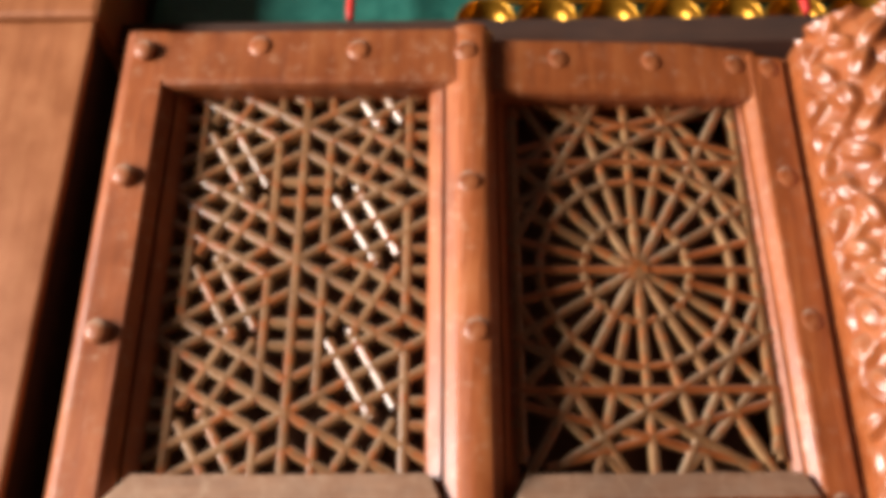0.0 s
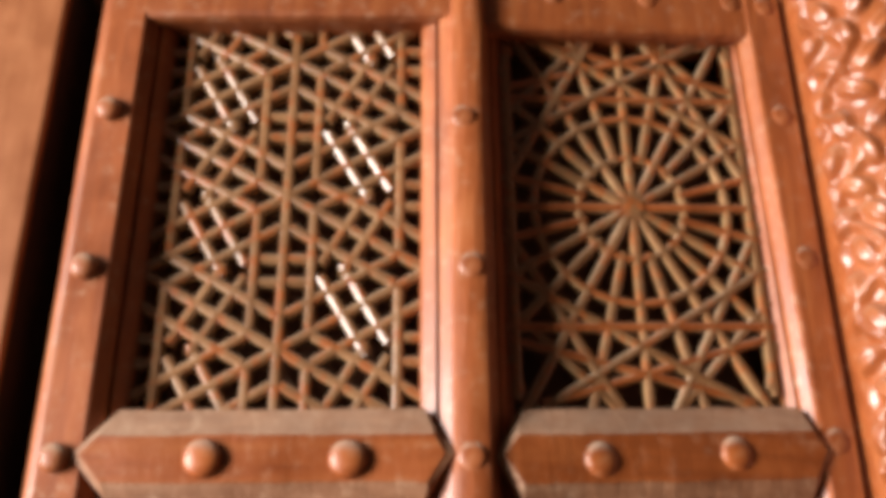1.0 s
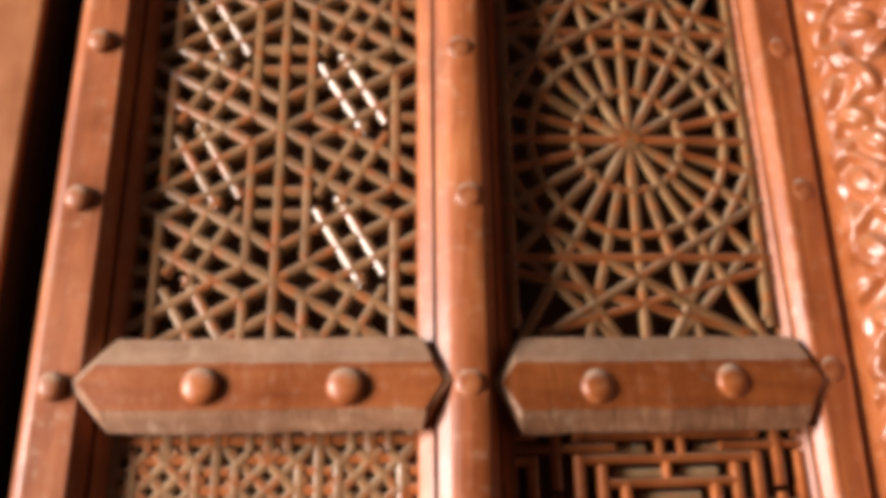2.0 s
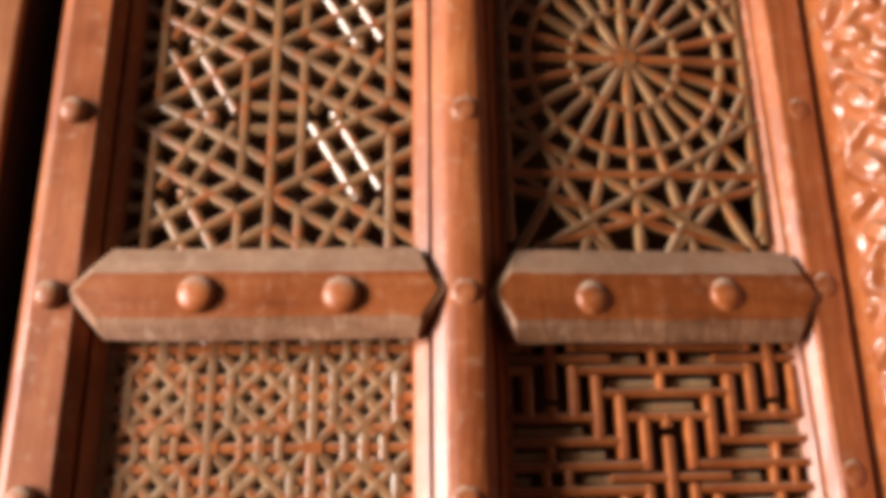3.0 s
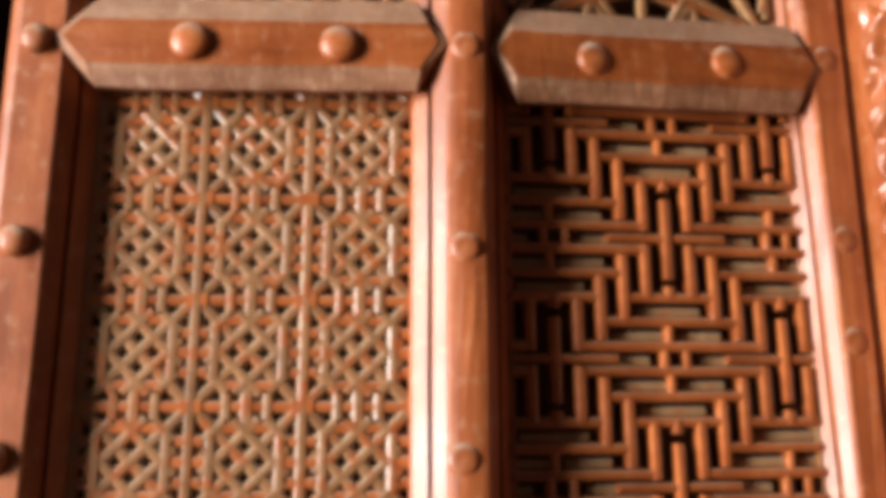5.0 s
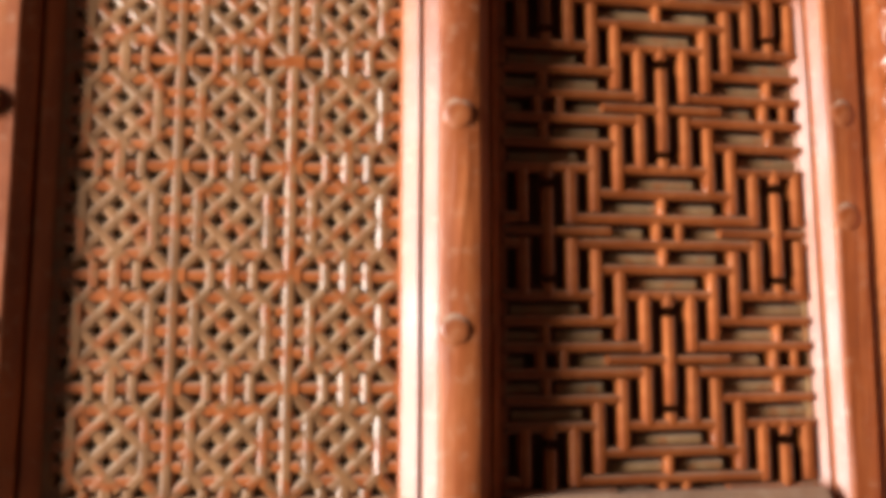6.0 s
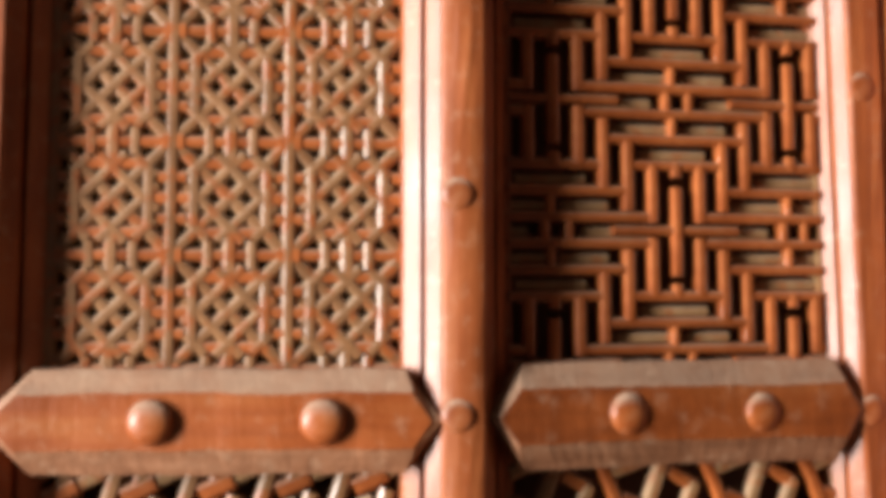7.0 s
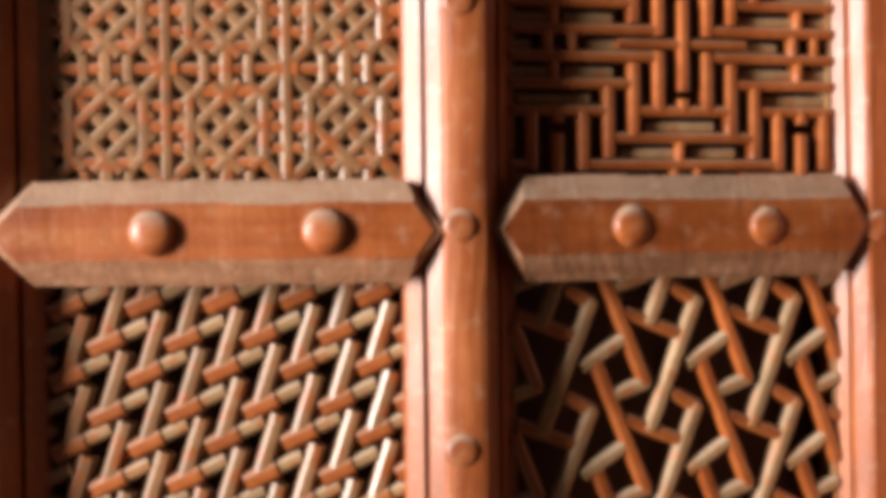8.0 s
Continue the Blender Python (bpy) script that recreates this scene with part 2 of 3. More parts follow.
# ---- lattice patterns ----
def hexagon_weave(cx, cz, a, box):
    """Six-rayed stars on a triangular net: rays, side rails and crossed pairs."""
    out, seen = [], set()

    def add(p, q, level, f=1.0):
        key = tuple(sorted(((round(p[0], 3), round(p[1], 3)), (round(q[0], 3), round(q[1], 3)))))
        if key not in seen:
            seen.add(key)
            out.append((p, q, level, f))

    X, o = a * math.sqrt(3) / 2, 0.172 * a
    for i in range(-3, 4):
        for j in range(-5, 6):
            x, z = cx + i * X, cz + (j + (i % 2) / 2) * a
            for k, ang in enumerate((90, 30, -30)):
                d = (math.cos(radians(ang)), math.sin(radians(ang)))
                n = (-d[1], d[0])
                if ang != 90:
                    add((x, z), (x + d[0] * a, z + d[1] * a), 1.0 + k * 0.15)
                s0, s1 = 0.13 * a, 0.87 * a
                for side in (-1, 1):
                    add((x + d[0] * s0 + n[0] * o * side, z + d[1] * s0 + n[1] * o * side),
                        (x + d[0] * s1 + n[0] * o * side, z + d[1] * s1 + n[1] * o * side), (2.3, 1.7, 1.9)[k])
                    m, g = 0.5 * a + side * 0.075 * a, (0.20 if ang == 90 else 0.285) * a
                    add((x + d[0] * m - n[0] * g, z + d[1] * m - n[1] * g), (x + d[0] * m + n[0] * g, z + d[1] * m + n[1] * g), (0.2, 1.25, 1.45)[k])
    for i in range(-3, 4):
        add((cx + i * X, box[2]), (cx + i * X, box[3]), 2.0)
    return out


def eight_weave(cx, cz, p, q, box):
    """Eight-rayed stars on a square net with side rails and small crossed squares between."""
    out, o = [], 0.19
    for i in range(-4, 5):
        out.append(((cx + i * p, box[2]), (cx + i * p, box[3]), 2.2, 1.0))
    for i in range(-4, 5):
        for j in range(-7, 7):
            x, z = cx + i * p, cz + j * q
            out.append(((x - 0.5 * p, z), (x + 0.5 * p, z), 0.2, 0.85))
            out.append(((x + 0.5 * p, z - 0.2 * q), (x + 0.5 * p, z + 0.2 * q), 1.5, 1.2))
            out.append(((x - 0.2 * p, z + 0.5 * q), (x + 0.2 * p, z + 0.5 * q), 1.2, 1.0))
            for k in range(8):
                c, t = math.cos(k * math.pi / 4), math.sin(k * math.pi / 4)
                out.append(((x + (0.315 * c - 0.12 * t) * p, z + (0.315 * t + 0.12 * c) * q), (x + (0.315 * c + 0.12 * t) * p, z + (0.315 * t - 0.12 * c) * q), 1.35 + 0.2 * (k % 2), 0.85))
            out.append(((x - 0.09 * p, z), (x + 0.09 * p, z), 1.9, 1.7))
            for s in (-1, 1):
                out.append(((x, z), (x + p, z + s * q), 1.0 + 0.3 * s, 0.95))
                out.append(((x + s * o * p, z + 0.25 * q), (x + s * o * p, z + 0.75 * q), 2.4, 0.95))
                out.append(((x + 0.25 * p, z + s * o * q), (x + 0.75 * p, z + s * o * q), 0.6, 0.95))
            mx, mz, r = x + p / 2, z + q / 2, 0.27
            for u, v in ((1, 1), (1, -1), (-1, -1), (-1, 1)):
                e = 0.42
                out.append(((mx + u * r * p * (1 + e), mz - v * r * q * e), (mx - u * r * p * e, mz + v * r * q * (1 + e)), 1.7, 0.85))
    return out


def rosette(cx, cz, r1, r2, d, box):
    """A wheel: twelve spokes to a ring, twenty-four beyond it, and chords that cross into stars round it."""
    out = []

    def ray(deg, a, b, level, f=1.0):
        c, s = math.cos(radians(deg)), math.sin(radians(deg))
        out.append(((cx + a * c, cz + a * s), (cx + b * c, cz + b * s), level, f))

    def chord(deg, dist, half, level, f=1.0):
        c, s = math.cos(radians(deg)), math.sin(radians(deg))
        out.append(((cx + dist * c - half * s, cz + dist * s + half * c), (cx + dist * c + half * s, cz + dist * s - half * c), level, f))

    for k in range(12):
        ray(90 + k * 30, 0.0, r1 + 0.004, 1.0, 1.1)
        ray(90 + k * 30, r1, 0.30, 0.9)
        ray(105 + k * 30, r1 - 0.004, 0.30 if k % 3 == 1 else 0.21, 0.6)
        chord(90 + k * 30, d, d * 1.55, 1.4 + (k % 2) * 0.4)
        chord(105 + k * 30, d * 1.32, d * 1.2, 0.3 + (k % 2) * 0.3, 0.95)
    for k in range(24):
        chord(97.5 + k * 15, r1, r1 * 0.15, 0.3, 0.9)
        chord(97.5 + k * 15, r2, r2 * 0.15, 0.7, 0.85)
    for k in range(4):
        ang = 90 + k * 45
        out.append(((cx - 0.009 * math.cos(radians(ang)), cz - 0.009 * math.sin(radians(ang))), (cx + 0.009 * math.cos(radians(ang)), cz + 0.009 * math.sin(radians(ang))), 2.3, 1.5))
    return out


def stepped_weave(cx, cz, g, v, box):
    """Lozenges of level slats and lozenges of upright slats, set in turn like a chequerboard of five by five steps."""
    out = []
    # Tan strips set back in the level slots imitate their lit inner walls.
    lit_slot_walls = ((0, -3.75, -1.1), (0, 0.95, 3.75), (1, -2.75, -0.35), (1, 0.1, 2.1), (-1, -2.75, -0.35), (-1, 0.1, 2.1), (2, -1.7, 1.2), (-2, -1.7, 1.2))
    upright_bars = ((0, -1.75, 1.65), (0, 2.05, 2.6), (0, -2.6, -2.05), (1, -2.5, -0.3), (1, 0.3, 2.5), (-1, -2.5, -0.3), (-1, 0.3, 2.5),
                    (2, 0.75, 3.4), (2, -3.4, -0.75), (-2, 0.75, 3.4), (-2, -3.4, -0.75))
    for i in range(-2, 3):
        for j in range(-3, 4):
            x, z = cx + 5 * i * g, cz + 5 * j * v
            if (i + j) % 2 == 0:
                for row, a, b in lit_slot_walls:
                    out.append(((x + (a + 0.25) * g, z + row * v - 0.0012), (x + (b + 0.15) * g, z + row * v - 0.0012), -9.0, 0.95, LATTICE))
                for row, a, b in ((0.5, -3.9, 3.9), (-0.5, -3.9, 3.9), (1.5, -2.9, 2.9), (-1.5, -2.9, 2.9), (2.5, -1.9, 1.9), (-2.5, -1.9, 1.9)):
                    out.append(((x + a * g, z + row * v), (x + b * g, z + row * v), 1.2, 0.85, FRONT))
                for col in (-0.35, 0.6):
                    out.append(((x + col * g, z - 0.45 * v), (x + col * g, z + 0.45 * v), 0.6, 0.7, FRONT))
                for row in (1, -1):
                    out.append(((x - 0.12 * g, z + (row - 0.45) * v), (x - 0.12 * g, z + (row + 0.45) * v), 0.6, 0.7, FRONT))
            else:
                for col, a, b in upright_bars:
                    out.append(((x + col * g, z + a * v), (x + col * g, z + b * v), 2.2, 0.95, FRONT))
                out.append(((x - 2.6 * g, z), (x + 2.6 * g, z), 0.4, 0.8, FRONT))
    return out


def basket_weave(cx, cz, X, Z, box):
    """Leaning uprights in staggered columns, tied by slanted cross pieces that thin out to one side."""
    out = []
    for c in range(-9, 10):
        for k in range(-12, 10):
            x, z = cx + c * X, cz + 0.03 * c * X + (k - (c % 2) * 0.46) * Z
            out.append(((x - 0.0062, z - 0.0195), (x + 0.0062, z + 0.0195), 2.2, 0.95, MIXED))
            zc = z - 0.5 * Z
            out.append(((x - 0.0165, zc - 0.0025), (x + 0.004, zc + 0.0068), 3.0, 1.05, FRONT))
            out.append(((x + 0.002, zc + 0.006), (x + 0.0205, zc + 0.0148), 0.6, 0.75, LATTICE))
    return out


def pinwheel_fret(cx, cz, P, Q, box):
    """Two sets of long leaning bars with short arms that turn round small squares."""
    out = []
    arms = (((0.0000, 0.0030), (0.0369, -0.0880), 1.6, FRONT), ((-0.0105, 0.0), (0.0262, 0.0226), 0.6, LATTICE),
            ((0.0390, -0.0113), (0.0115, -0.0203), 0.9, LATTICE), ((0.0768, 0.0470), (0.0392, -0.0460), 2.3, LATTICE),
            ((0.0215, 0.0380), (0.0663, 0.0209), 0.5, FRONT), ((0.0570, 0.0560), (0.0775, 0.0448), 0.8, FRONT))
    for i in range(-3, 5):
        for j in range(-6, 4):
            x, z = cx + i * P, cz + j * Q
            for a, b, lev, wood_kind in arms:
                out.append(((x + a[0], z + a[1]), (x + b[0], z + b[1]), lev, 1.0, wood_kind))
    return out


# ---- the unseen hall added round the door, kept dark against bounce ----
def block(name, mat, size, label, cat="", kind="structure", b=0.0):
    return tagged(new(name, box_mesh(name, mat, *size, b)), label, cat or name, kind=kind)


block("floor", FLOOR, (-3.75, 4.4, -2.7, 3.0, -0.1, 0.0), "dark worn reddish stone floor of the hall", "floor")
block("ceiling", PLASTER, (-3.75, 4.4, -2.7, 3.0, 3.0, 3.1), "unseen plaster ceiling, dark to limit light bounced onto the door", "ceiling")
block("wall_east", PLASTER, (4.2, 4.4, -2.7, 3.0, 0.0, 3.0), "plain plaster side wall", "wall")
block("wall_inner", INNER, (-3.55, 4.2, 2.8, 3.0, 0.0, 3.0), "dark plaster wall of the room behind", "wall")


def wall_with_opening(name, mat, a0, a1, z0, z1, t0, t1, hole, along, label):
    """A wall from a0 to a1, thick from t0 to t1, with one opening (a, a, z, z) through it."""
    h0, h1, g0, g1 = hole
    verts, faces = [], []
    for xa, xb, za, zb in ((a0, h0, z0, z1), (h1, a1, z0, z1), (h0, h1, z0, g0), (h0, h1, g1, z1)):
        if xb - xa < 1e-6 or zb - za < 1e-6:
            continue
        s = len(verts)
        for t in (t0, t1):
            for a, z in ((xa, za), (xb, za), (xb, zb), (xa, zb)):
                verts.append((a, t, z) if along == "x" else (t, a, z))
        faces += [(s, s + 1, s + 2, s + 3), (s + 4, s + 7, s + 6, s + 5)] + [(s + j, s + (j + 1) % 4, s + 4 + (j + 1) % 4, s + 4 + j) for j in range(4)]
    return tagged(new(name, mesh_of(name, verts, faces, mat)), label, "wall", kind="structure")


wall_with_opening("wall_west", PLASTER, -2.7, 3.0, 0.0, 3.0, -3.75, -3.55, (-1.75, -0.75, 0.38, 2.90), "y", "plaster wall with a tall daylit opening")
block("wall_south", PLASTER, (-3.55, 4.2, -2.7, -2.5, 0.0, 3.0), "plain plaster wall opposite the door", "wall")
wall_with_opening("wall_north", PLASTER, -3.55, 4.2, 0.0, 3.0, 0.86, 1.02, (-0.40, 0.42, 0.0, 2.10), "x", "plaster wall round the carved doorway, dark to limit bounced light")

# ---- the door ----
Y0 = 0.745          # face of the stiles
BARY = 0.7415       # face of the cross bars
TOP = 2.0450
LEFT_Y, RIGHT_Y = 0.7885, 0.0320

door_left = tagged(new("door_leaf"), "varnished orange-brown wooden door leaf with pierced lattice panels", "door", "door leaves")


def bevel_profile(x0, x1, deep, fall):
    """Steps of the moulding from the face edge x0 to the panel edge x1, falling by about fall."""
    d = x1 - x0
    return [(x0, Y0 + 0.001), (x0 + d * 0.06, Y0 + 0.15 * fall), (x0 + d * 0.40, Y0 + 0.46 * fall), (x0 + d * 0.44, Y0 + 0.86 * fall),
            (x0 + d * 0.50, Y0 + 0.86 * fall), (x0 + d * 0.54, Y0 + 0.62 * fall), (x0 + d * 0.93, Y0 + fall), (x0 + d, Y0 + fall + 0.004), (x0 + d, deep)]


def stile_profile(xl, fl, fr, xr, deep, bulge=0.0, fall=0.0165, fall_right=0.030):
    """Cross-section of an upright: moulded down to xl and xr, flat between fl and fr."""
    left = bevel_profile(fl, xl, deep, fall)[::-1] if fl > xl else [(fl, deep)]
    right = bevel_profile(fr, xr, deep, fall_right) if xr > fr else [(fr, deep)]
    face = [(fl + (fr - fl) * t, Y0 - bulge * (1 - (2 * t - 1) ** 2)) for t in (0.05, 0.2, 0.35, 0.5, 0.65, 0.8, 0.95)]
    return left + face + right + [(xr, deep + 0.012), (xl, deep + 0.012)]


KNOB = dome_mesh("knob", 0.0145, 0.0085, BAR)
LOW = dome_mesh("knob_low", 0.0095, 0.0018, DOOR, lip=0.0)
FLAT = dome_mesh("knob_flat", 0.0125, 0.0040, BAR, lip=0.0)
SMALL = dome_mesh("knob_small", 0.0115, 0.0090, DOOR)

child("stile", extruded("stile", [(-0.322, 0.800), (-0.322, Y0 + 0.011), (-0.3200, Y0 + 0.005), (-0.3160, Y0 + 0.0012), (-0.3110, Y0)] + bevel_profile(-0.2800, -0.2560, LEFT_Y, 0.027) + [(-0.256, LEFT_Y + 0.012)], 0.02, TOP, DOOR, 60), door_left)
child("astragal", extruded("astragal", stile_profile(-0.0240, 0.0030, 0.0305, 0.0500, LEFT_Y + 0.010, 0.0025, 0.0180, 0.036), 0.02, TOP + 0.002, DOOR, 60), door_left, "moulded middle post")
child("top_rail", extruded("top_rail", [(TOP, 0.800), (TOP, Y0 + 0.003), (TOP - 0.0015, Y0 + 0.001), (1.988, Y0 + 0.001), (1.983, Y0 + 0.003), (1.981, Y0 + 0.009), (1.986, 0.800)], -0.281, 0.001, DOOR, 16, axis="x"), door_left)
child("bottom_rail", box_mesh("bottom_rail", DOOR, -0.282, -0.01, Y0 + 0.002, 0.800, 0.02, 0.16, 0.003), door_left)
for za, zb, fa, fb in ((1.5370, 1.6105, 1.5505, 1.5905), (1.0910, 1.1570, 1.1050, 1.1445)):
    child("cross_bar", pointed_bar("cross_bar", -0.2875, 0.0025, -0.2550, -0.0205, za, zb, fa, fb, BARY, Y0 + 0.0045, 0.785, BAR), door_left, "pointed cross bar with worn dusty edges")
for x, z in ((-0.186, 1.5705), (-0.077, 1.5695), (-0.180, 1.1245), (-0.073, 1.1245)):
    child("knob", KNOB, door_left, at=(x, BARY, z))
for z in (2.020, 1.880, 1.729, 1.572, 1.419, 1.271, 1.124):
    child("knob", SMALL, door_left, at=(-0.2985, Y0, z))
for x, z in ((-0.188, 2.026), (-0.092, 2.020), (0.012, 2.016), (0.0135, 1.871), (0.0185, 1.729), (0.0165, 1.572), (0.015, 1.417), (0.0130, 1.270), (0.013, 1.127), (0.013, 0.983)):
    child("knob", LOW, door_left, at=(x, Y0 - (0.0023 if x > 0 else 0.0), z))

LA = (-0.256, -0.0235, 1.590, 1.992)
LB = (-0.256, -0.0235, 1.140, 1.560)
LC = (-0.256, -0.0235, 0.600, 1.110)
lattice_panel(door_left, LA, LEFT_Y, "pierced panel of six-rayed star lattice", hexagon_weave(-0.1410, 1.8095, 0.1420, LA), 0.0092, 0.015, MIXED, MIXED)
lattice_panel(door_left, LB, LEFT_Y, "pierced panel of fine eight-rayed star lattice", eight_weave(-0.0985, 1.3080, 0.0780, 0.0762, LB), 0.0104, 0.015, MIXED)
lattice_panel(door_left, LC, LEFT_Y, "pierced panel of woven slanted strips", basket_weave(-0.1625, 1.0745, 0.0250, 0.0463, LC), 0.0132, 0.015, MIXED, MIXED)
child("lower_panel", box_mesh("lower_panel", DOOR, -0.281, -0.005, Y0 + 0.012, 0.785, 0.16, 0.594, 0.004), door_left)

# Added board: catches light through the holes so they turn dark brown.
child("backing_board", box_mesh("backing_board", HOLE_BACKING, -0.262, -0.016, 0.812, 0.822, 0.16, 1.99, 0.001), door_left, "dark board added behind the lattice so its holes look brown")

# the second leaf stands ajar by eleven degrees
door_right = tagged(new("door_leaf"), "varnished orange-brown wooden door leaf, slightly ajar, with pierced lattice", "door", "door leaves")
door_right.matrix_world = pose(0.0, 0.747, 0.0, 0, 0, 11.2)
EDGE = 0.3425


def local(profile):
    return [(a, y - Y0) for a, y in profile]


TOP_R = 2.0540


def settle(u, z):
    """The height of a point of the second leaf, whose rails have sagged towards the middle of the door, the more the higher they are."""
    return z + 0.12 * (z - 1.125) * (u - 0.176)


def settled(me):
    for vert in me.vertices:
        vert.co.z = settle(vert.co.x, vert.co.z)
    return me


def settled_bars(bars):
    return [((p[0], settle(*p)), (q[0], settle(*q)), *rest) for p, q, *rest in bars]


right_stile = extruded("stile", local(stile_profile(0.2985, 0.3145, EDGE, EDGE, Y0 + RIGHT_Y, 0.0, 0.0245)), 0.02, TOP_R, DOOR, 60)
for vert in right_stile.vertices:
    if vert.co.x < 0.33:
        vert.co.x -= 0.016 * (vert.co.z - 1.40)
child("stile", right_stile, door_right)
child("inner_stile", box_mesh("inner_stile", DOOR, 0.050, 0.058, 0.022, RIGHT_Y + 0.01, 0.02, TOP_R, 0.002), door_right)
child("top_rail", settled(extruded("top_rail", [(TOP_R, 0.056), (TOP_R, 0.003), (TOP_R - 0.0015, 0.001), (1.995, 0.001), (1.990, 0.003), (1.988, 0.009), (1.994, 0.056)], 0.0345, 0.312, DOOR, 16, axis="x")), door_right)
child("bottom_rail", box_mesh("bottom_rail", DOOR, 0.052, 0.312, 0.002, 0.056, 0.02, 0.16, 0.003), door_right)
for za, zb, fa, fb in ((1.5425, 1.6190, 1.5570, 1.6000), (1.0895, 1.1600, 1.1050, 1.1460)):
    child("cross_bar", settled(pointed_bar("cross_bar", 0.0340, 0.3190, 0.0600, 0.2970, za, zb, fa, fb, -0.0035, 0.0045, 0.040, BAR)), door_right, "pointed cross bar with worn dusty edges")
for u, z in ((0.119, 1.577), (0.233, 1.580), (0.132, 1.126), (0.2335, 1.125)):
    child("knob", FLAT, door_right, at=(u, -0.0035, settle(u, z)))
for z in (2.040, 1.912, 1.763, 1.598, 1.443, 1.362, 1.124):
    child("knob", LOW, door_right, at=(0.326, 0.0, z))
for u, z in ((0.1045, 2.031), (0.201, 2.030), (0.290, 2.028)):
    child("knob", LOW, door_right, at=(u, 0.001, settle(u, z)))
RA = (0.057, 0.2940, 1.595, 2.000)
RB = (0.057, 0.3000, 1.140, 1.565)
RC = (0.057, 0.3050, 0.600, 1.110)
lattice_panel(door_right, RA, RIGHT_Y, "pierced panel of a many-spoked rosette lattice", settled_bars(rosette(0.1742, 1.8100, 0.0508, 0.0928, 0.1145, RA)), 0.0085, 0.012, MIXED)
lattice_panel(door_right, RB, RIGHT_Y, "pierced panel of stepped upright and level slats", settled_bars(stepped_weave(0.1828, 1.3465, 0.01885, 0.01875, RB)), 0.0092, 0.012, FRONT)
lattice_panel(door_right, RC, RIGHT_Y, "pierced panel of hooked pinwheel fretwork", settled_bars(pinwheel_fret(0.1160, 1.0275, 0.0800, 0.0753, RC)), 0.0106, 0.012, FRONT)
child("lower_panel", box_mesh("lower_panel", DOOR, 0.052, 0.312, 0.012, 0.050, 0.16, 0.594, 0.004), door_right)
child("backing_board", box_mesh("backing_board", HOLE_BACKING, 0.056, 0.310, 0.058, 0.068, 0.16, 1.99, 0.001), door_right, "dark board added behind the lattice so its holes look brown")

# ---- door case ----
jamb_left = tagged(new("door_jamb"), "smooth orange wooden door jamb with a jointed capital", "door jamb", kind="structure")
child("post", box_mesh("post", JAMB, -0.49, -0.3535, 0.742, 0.754, 0.0, 2.056, 0.003), jamb_left)
# The jamb's side is coloured near-black in place of its shade.
child("reveal", box_mesh("reveal", SHADEWOOD, -0.49, -0.3580, 0.755, 0.858, 0.0, 2.056, 0.002), jamb_left, "inner side of the jamb, coloured near-black for its shade")
child("capital", box_mesh("capital", JAMB, -0.50, -0.3480, 0.736, 0.858, 2.0575, 2.24, 0.008), jamb_left)
tagged(new("lintel", box_mesh("lintel", SHADEWOOD, -0.347, 0.420, 0.790, 0.858, 2.060, 2.092, 0.003)), "dark wooden lintel above the door leaves, shade included in its colour", "lintel", kind="structure")
# Added strip, coloured dark, that closes the gap so it stays black.
tagged(new("door_stop", box_mesh("door_stop", SHADEWOOD, -0.399, -0.300, 0.900, 0.930, 0.0, 2.0585, 0.003)), "dark strip added behind the leaf edge to keep the gap black", "door stop", kind="structure")


def leaf_relief(s, z):
    """Height of the carving: curling leaves in staggered rows, with veins, between beaded stems."""
    best = 0.0
    for row in range(-1, 2):
        for col in range(-1, 2):
            pz, px = 0.031, 0.030
            j = math.floor(z / pz) + row
            i = math.floor(s / px + (j % 2) / 2) + col
            cx, cz = (i + 0.5 - (j % 2) / 2) * px, (j + 0.5) * pz
            a = radians(35 + 25 * math.sin(i * 2.1 + j * 1.3)) * (1 if (i + j) % 2 else -1)
            dx, dz = s - cx, z - cz
            u, v = dx * math.cos(a) + dz * math.sin(a), -dx * math.sin(a) + dz * math.cos(a)
            v += 14.0 * u * u
            r = (u / 0.0095) ** 2 + (v / 0.0185) ** 2
            if r < 1:
                h = math.sqrt(1 - r) * (1 - 0.35 * math.exp(-(u / 0.0022) ** 2))
                best = max(best, h)
    stem = math.exp(-((s - 0.045 - 0.016 * math.sin(z * 62)) / 0.0045) ** 2) * 0.8
    return max(best, stem)


def carved_post():
    verts, faces = [], []
    nx, z0, z1 = 44, 1.0, 2.059
    nz = 420
    for j in range(nz + 1):
        z = z0 + (z1 - z0) * j / nz
        for i in range(nx + 1):
            s = i / nx * 0.115
            a = s / 0.115 * math.pi / 2
            x, y = 0.3430 + 0.085 * (1 - math.cos(a)), 0.8165 - 0.078 * math.sin(a)
            edge = min(1.0, max(0.0, (s - 0.019) / 0.006)) * min(1.0, (0.115 - s) / 0.006)
            h = 0.0140 * leaf_relief(s, z) * edge + 0.0006 * noise.noise(Vector((s * 120, z * 120, 3)))
            verts.append((x - h * math.cos(a), y - h * math.sin(a), z))
    k = nx + 1
    for j in range(nz):
        for i in range(nx):
            a = j * k + i
            faces.append((a, a + 1, a + 1 + k, a + k))
    return mesh_of("carving", verts, faces, CARVED, True)


jamb_right = tagged(new("door_jamb"), "deeply carved glossy orange wooden door jamb", "door jamb", kind="structure")
child("post", box_mesh("post", DOOR, 0.3390, 0.428, 0.8185, 0.858, 0.0, 2.0595, 0.003), jamb_right)
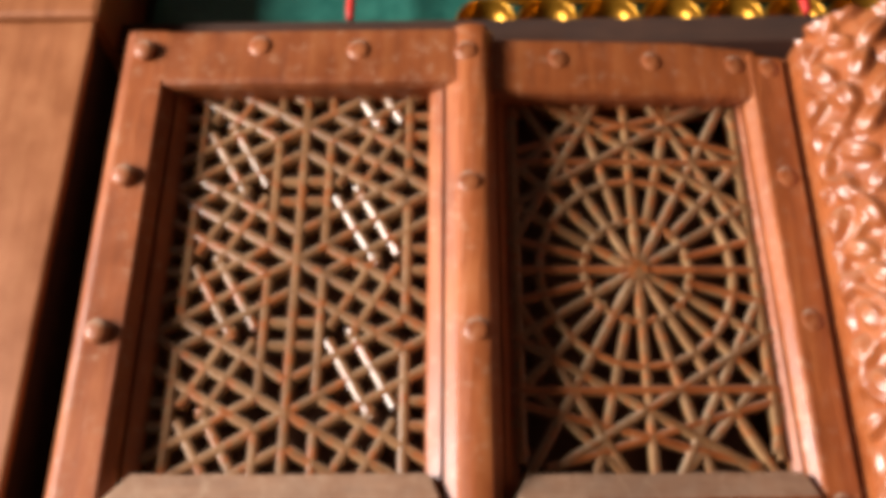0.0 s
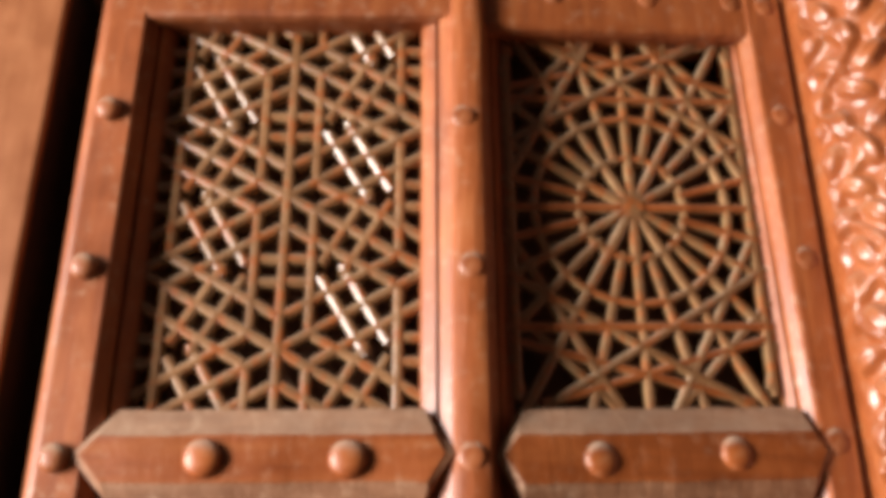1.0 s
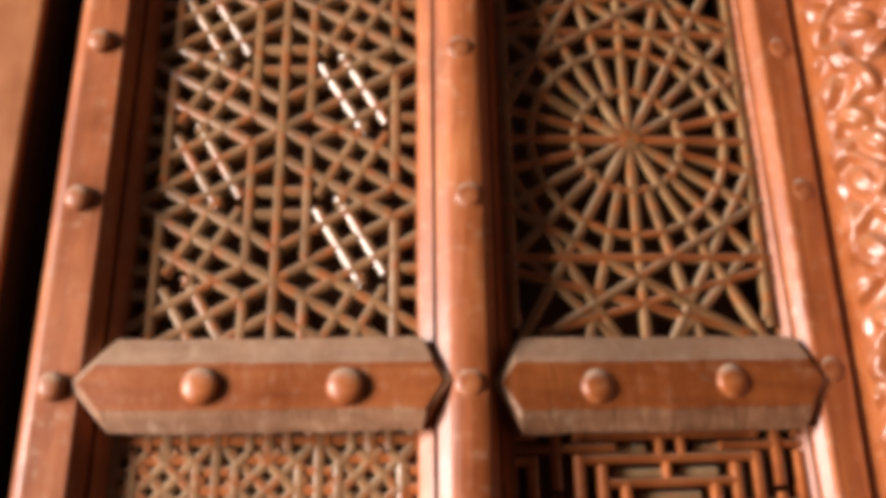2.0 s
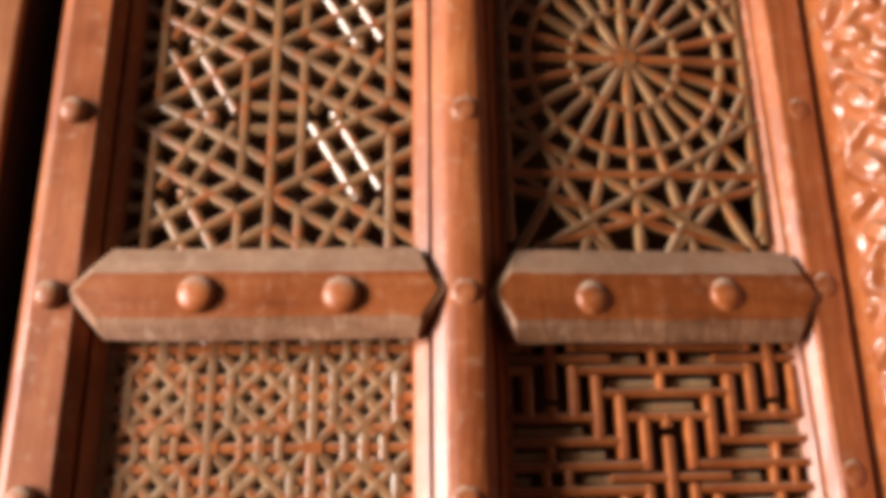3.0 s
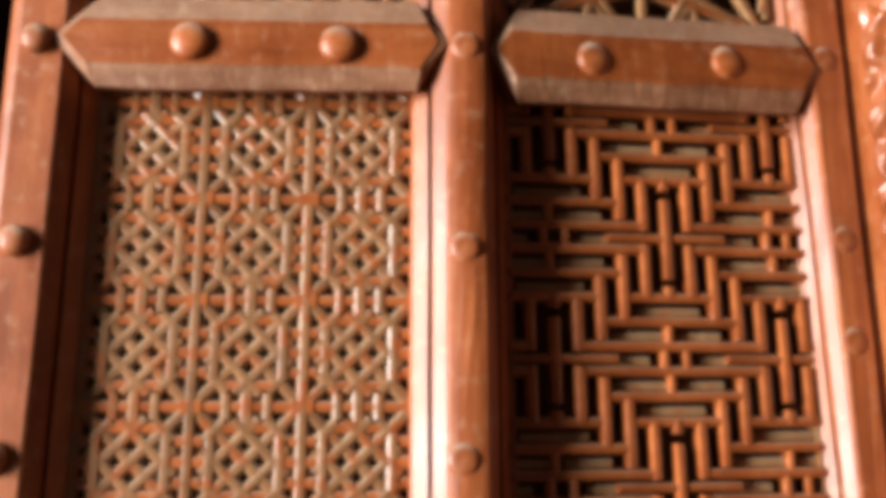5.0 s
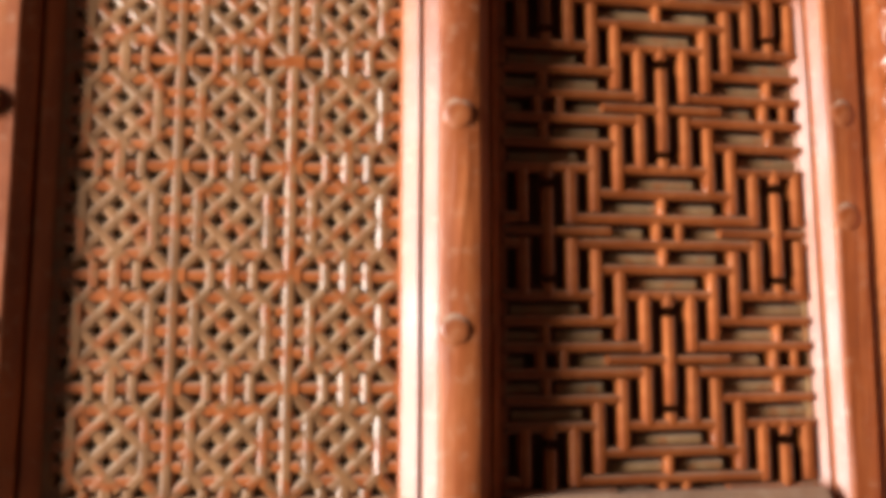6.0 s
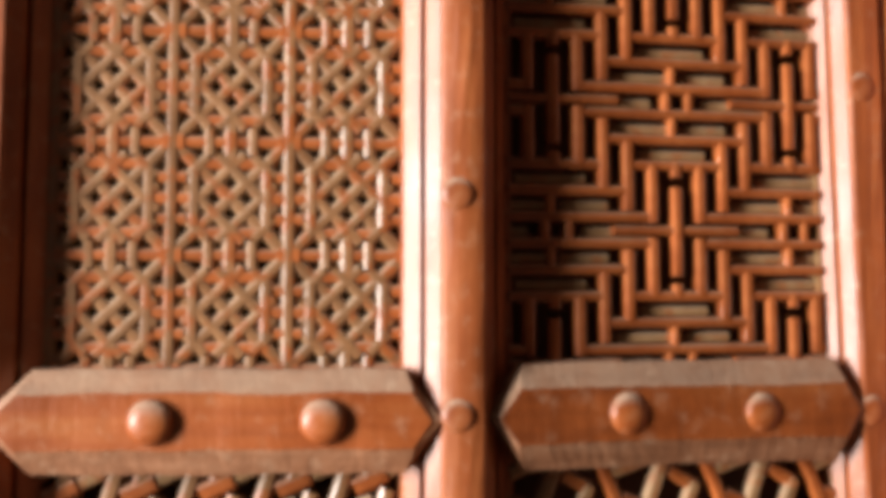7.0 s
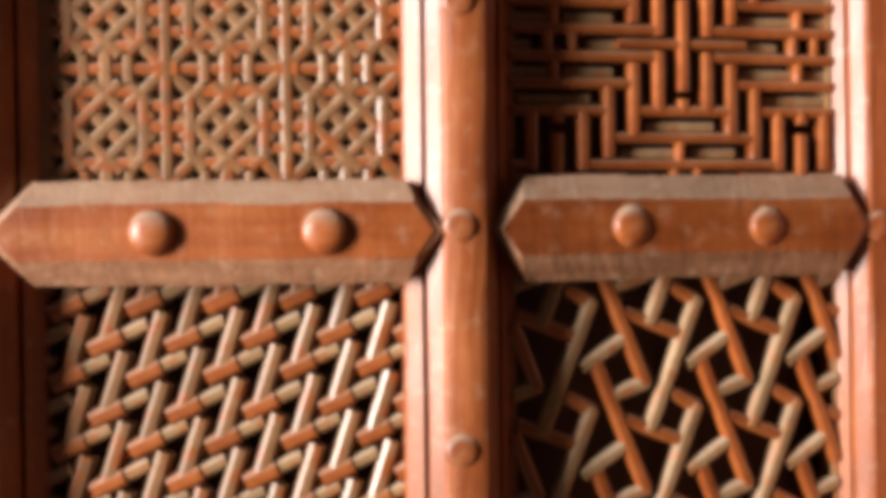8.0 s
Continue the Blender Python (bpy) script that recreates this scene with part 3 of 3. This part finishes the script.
child("base", box_mesh("base", DOOR, 0.3430, 0.428, 0.743, 0.8165, 0.0, 0.998, 0.006), jamb_right)
child("carving", carved_post(), jamb_right, "deep glossy leaf carving")

# ---- gilded frieze over the door ----
def bowl_mesh(r, depth, mat):
    """A hollow gilt dish open towards -y, with a rolled rim."""
    seg, rings = 24, 7
    prof = [(r * 1.06, 0.004), (r * 1.08, 0.0), (r * 1.03, -0.003), (r * 0.97, -0.001)]
    for i in range(1, rings):
        a = i / rings * math.pi / 2
        prof.append((r * 0.97 * math.cos(a), depth * math.sin(a)))
    verts, faces = [], []
    for rr, y in prof:
        verts += [(rr * math.cos(2 * math.pi * q / seg), y, rr * math.sin(2 * math.pi * q / seg)) for q in range(seg)]
    verts.append((0, depth, 0))
    for i in range(len(prof) - 1):
        for q in range(seg):
            a, b = i * seg + q, i * seg + (q + 1) % seg
            faces.append((a, b, b + seg, a + seg))
    base = (len(prof) - 1) * seg
    faces += [(base + q, base + (q + 1) % seg, len(verts) - 1) for q in range(seg)]
    return mesh_of("gilt_dish", verts, faces, mat, True)


frieze = tagged(new("frieze", box_mesh("frieze", TEAL, -0.335, 0.62, 0.838, 0.8585, 2.0935, 2.62, 0.002)), "teal enamelled frieze set with rows of gilt dishes", "frieze")
DISH = bowl_mesh(0.0305, 0.022, GOLD)
for j in range(8):
    for i in range(5 if j < 2 else 0, 14):
        x = -0.295 + i * 0.0655 + (j % 2) * 0.033
        child("gilt_dish", DISH, frieze, at=(x, 0.815, 2.108 + j * 0.058))
side = tagged(new("side_frieze", box_mesh("side_frieze", BLUE, 0.452, 0.62, 0.838, 0.8585, 1.80, 2.0925, 0.002)), "dark blue enamelled side panel set with gilt dishes", "frieze")
for j in range(4):
    for i in range(2):
        child("gilt_dish", DISH, side, at=(0.487 + i * 0.066 + (j % 2) * 0.03, 0.815, 1.84 + j * 0.062))


def cord(x, z0, z1, r):
    verts, faces, seg, n = [], [], 8, 40
    for j in range(n + 1):
        z = z0 + (z1 - z0) * j / n
        for q in range(seg):
            a = 2 * math.pi * q / seg
            rr = r * (1 + 0.18 * math.sin(2 * a + j * 1.1))
            verts.append((x + rr * math.cos(a) + 0.012 * (z1 - z), 0.790 + rr * math.sin(a), z))
    for j in range(n):
        for q in range(seg):
            a, b = j * seg + q, j * seg + (q + 1) % seg
            faces.append((a, b, b + seg, a + seg))
    faces += [tuple(range(seg)), tuple(range(n * seg, n * seg + seg))]
    return tagged(new("cord", mesh_of("cord", verts, faces, RED, True)), "twisted bright red cord hanging before the frieze", "cord", "red cords")


cord(0.355, 2.094, 2.618, 0.005)
cord(-0.115, 2.094, 2.618, 0.004)
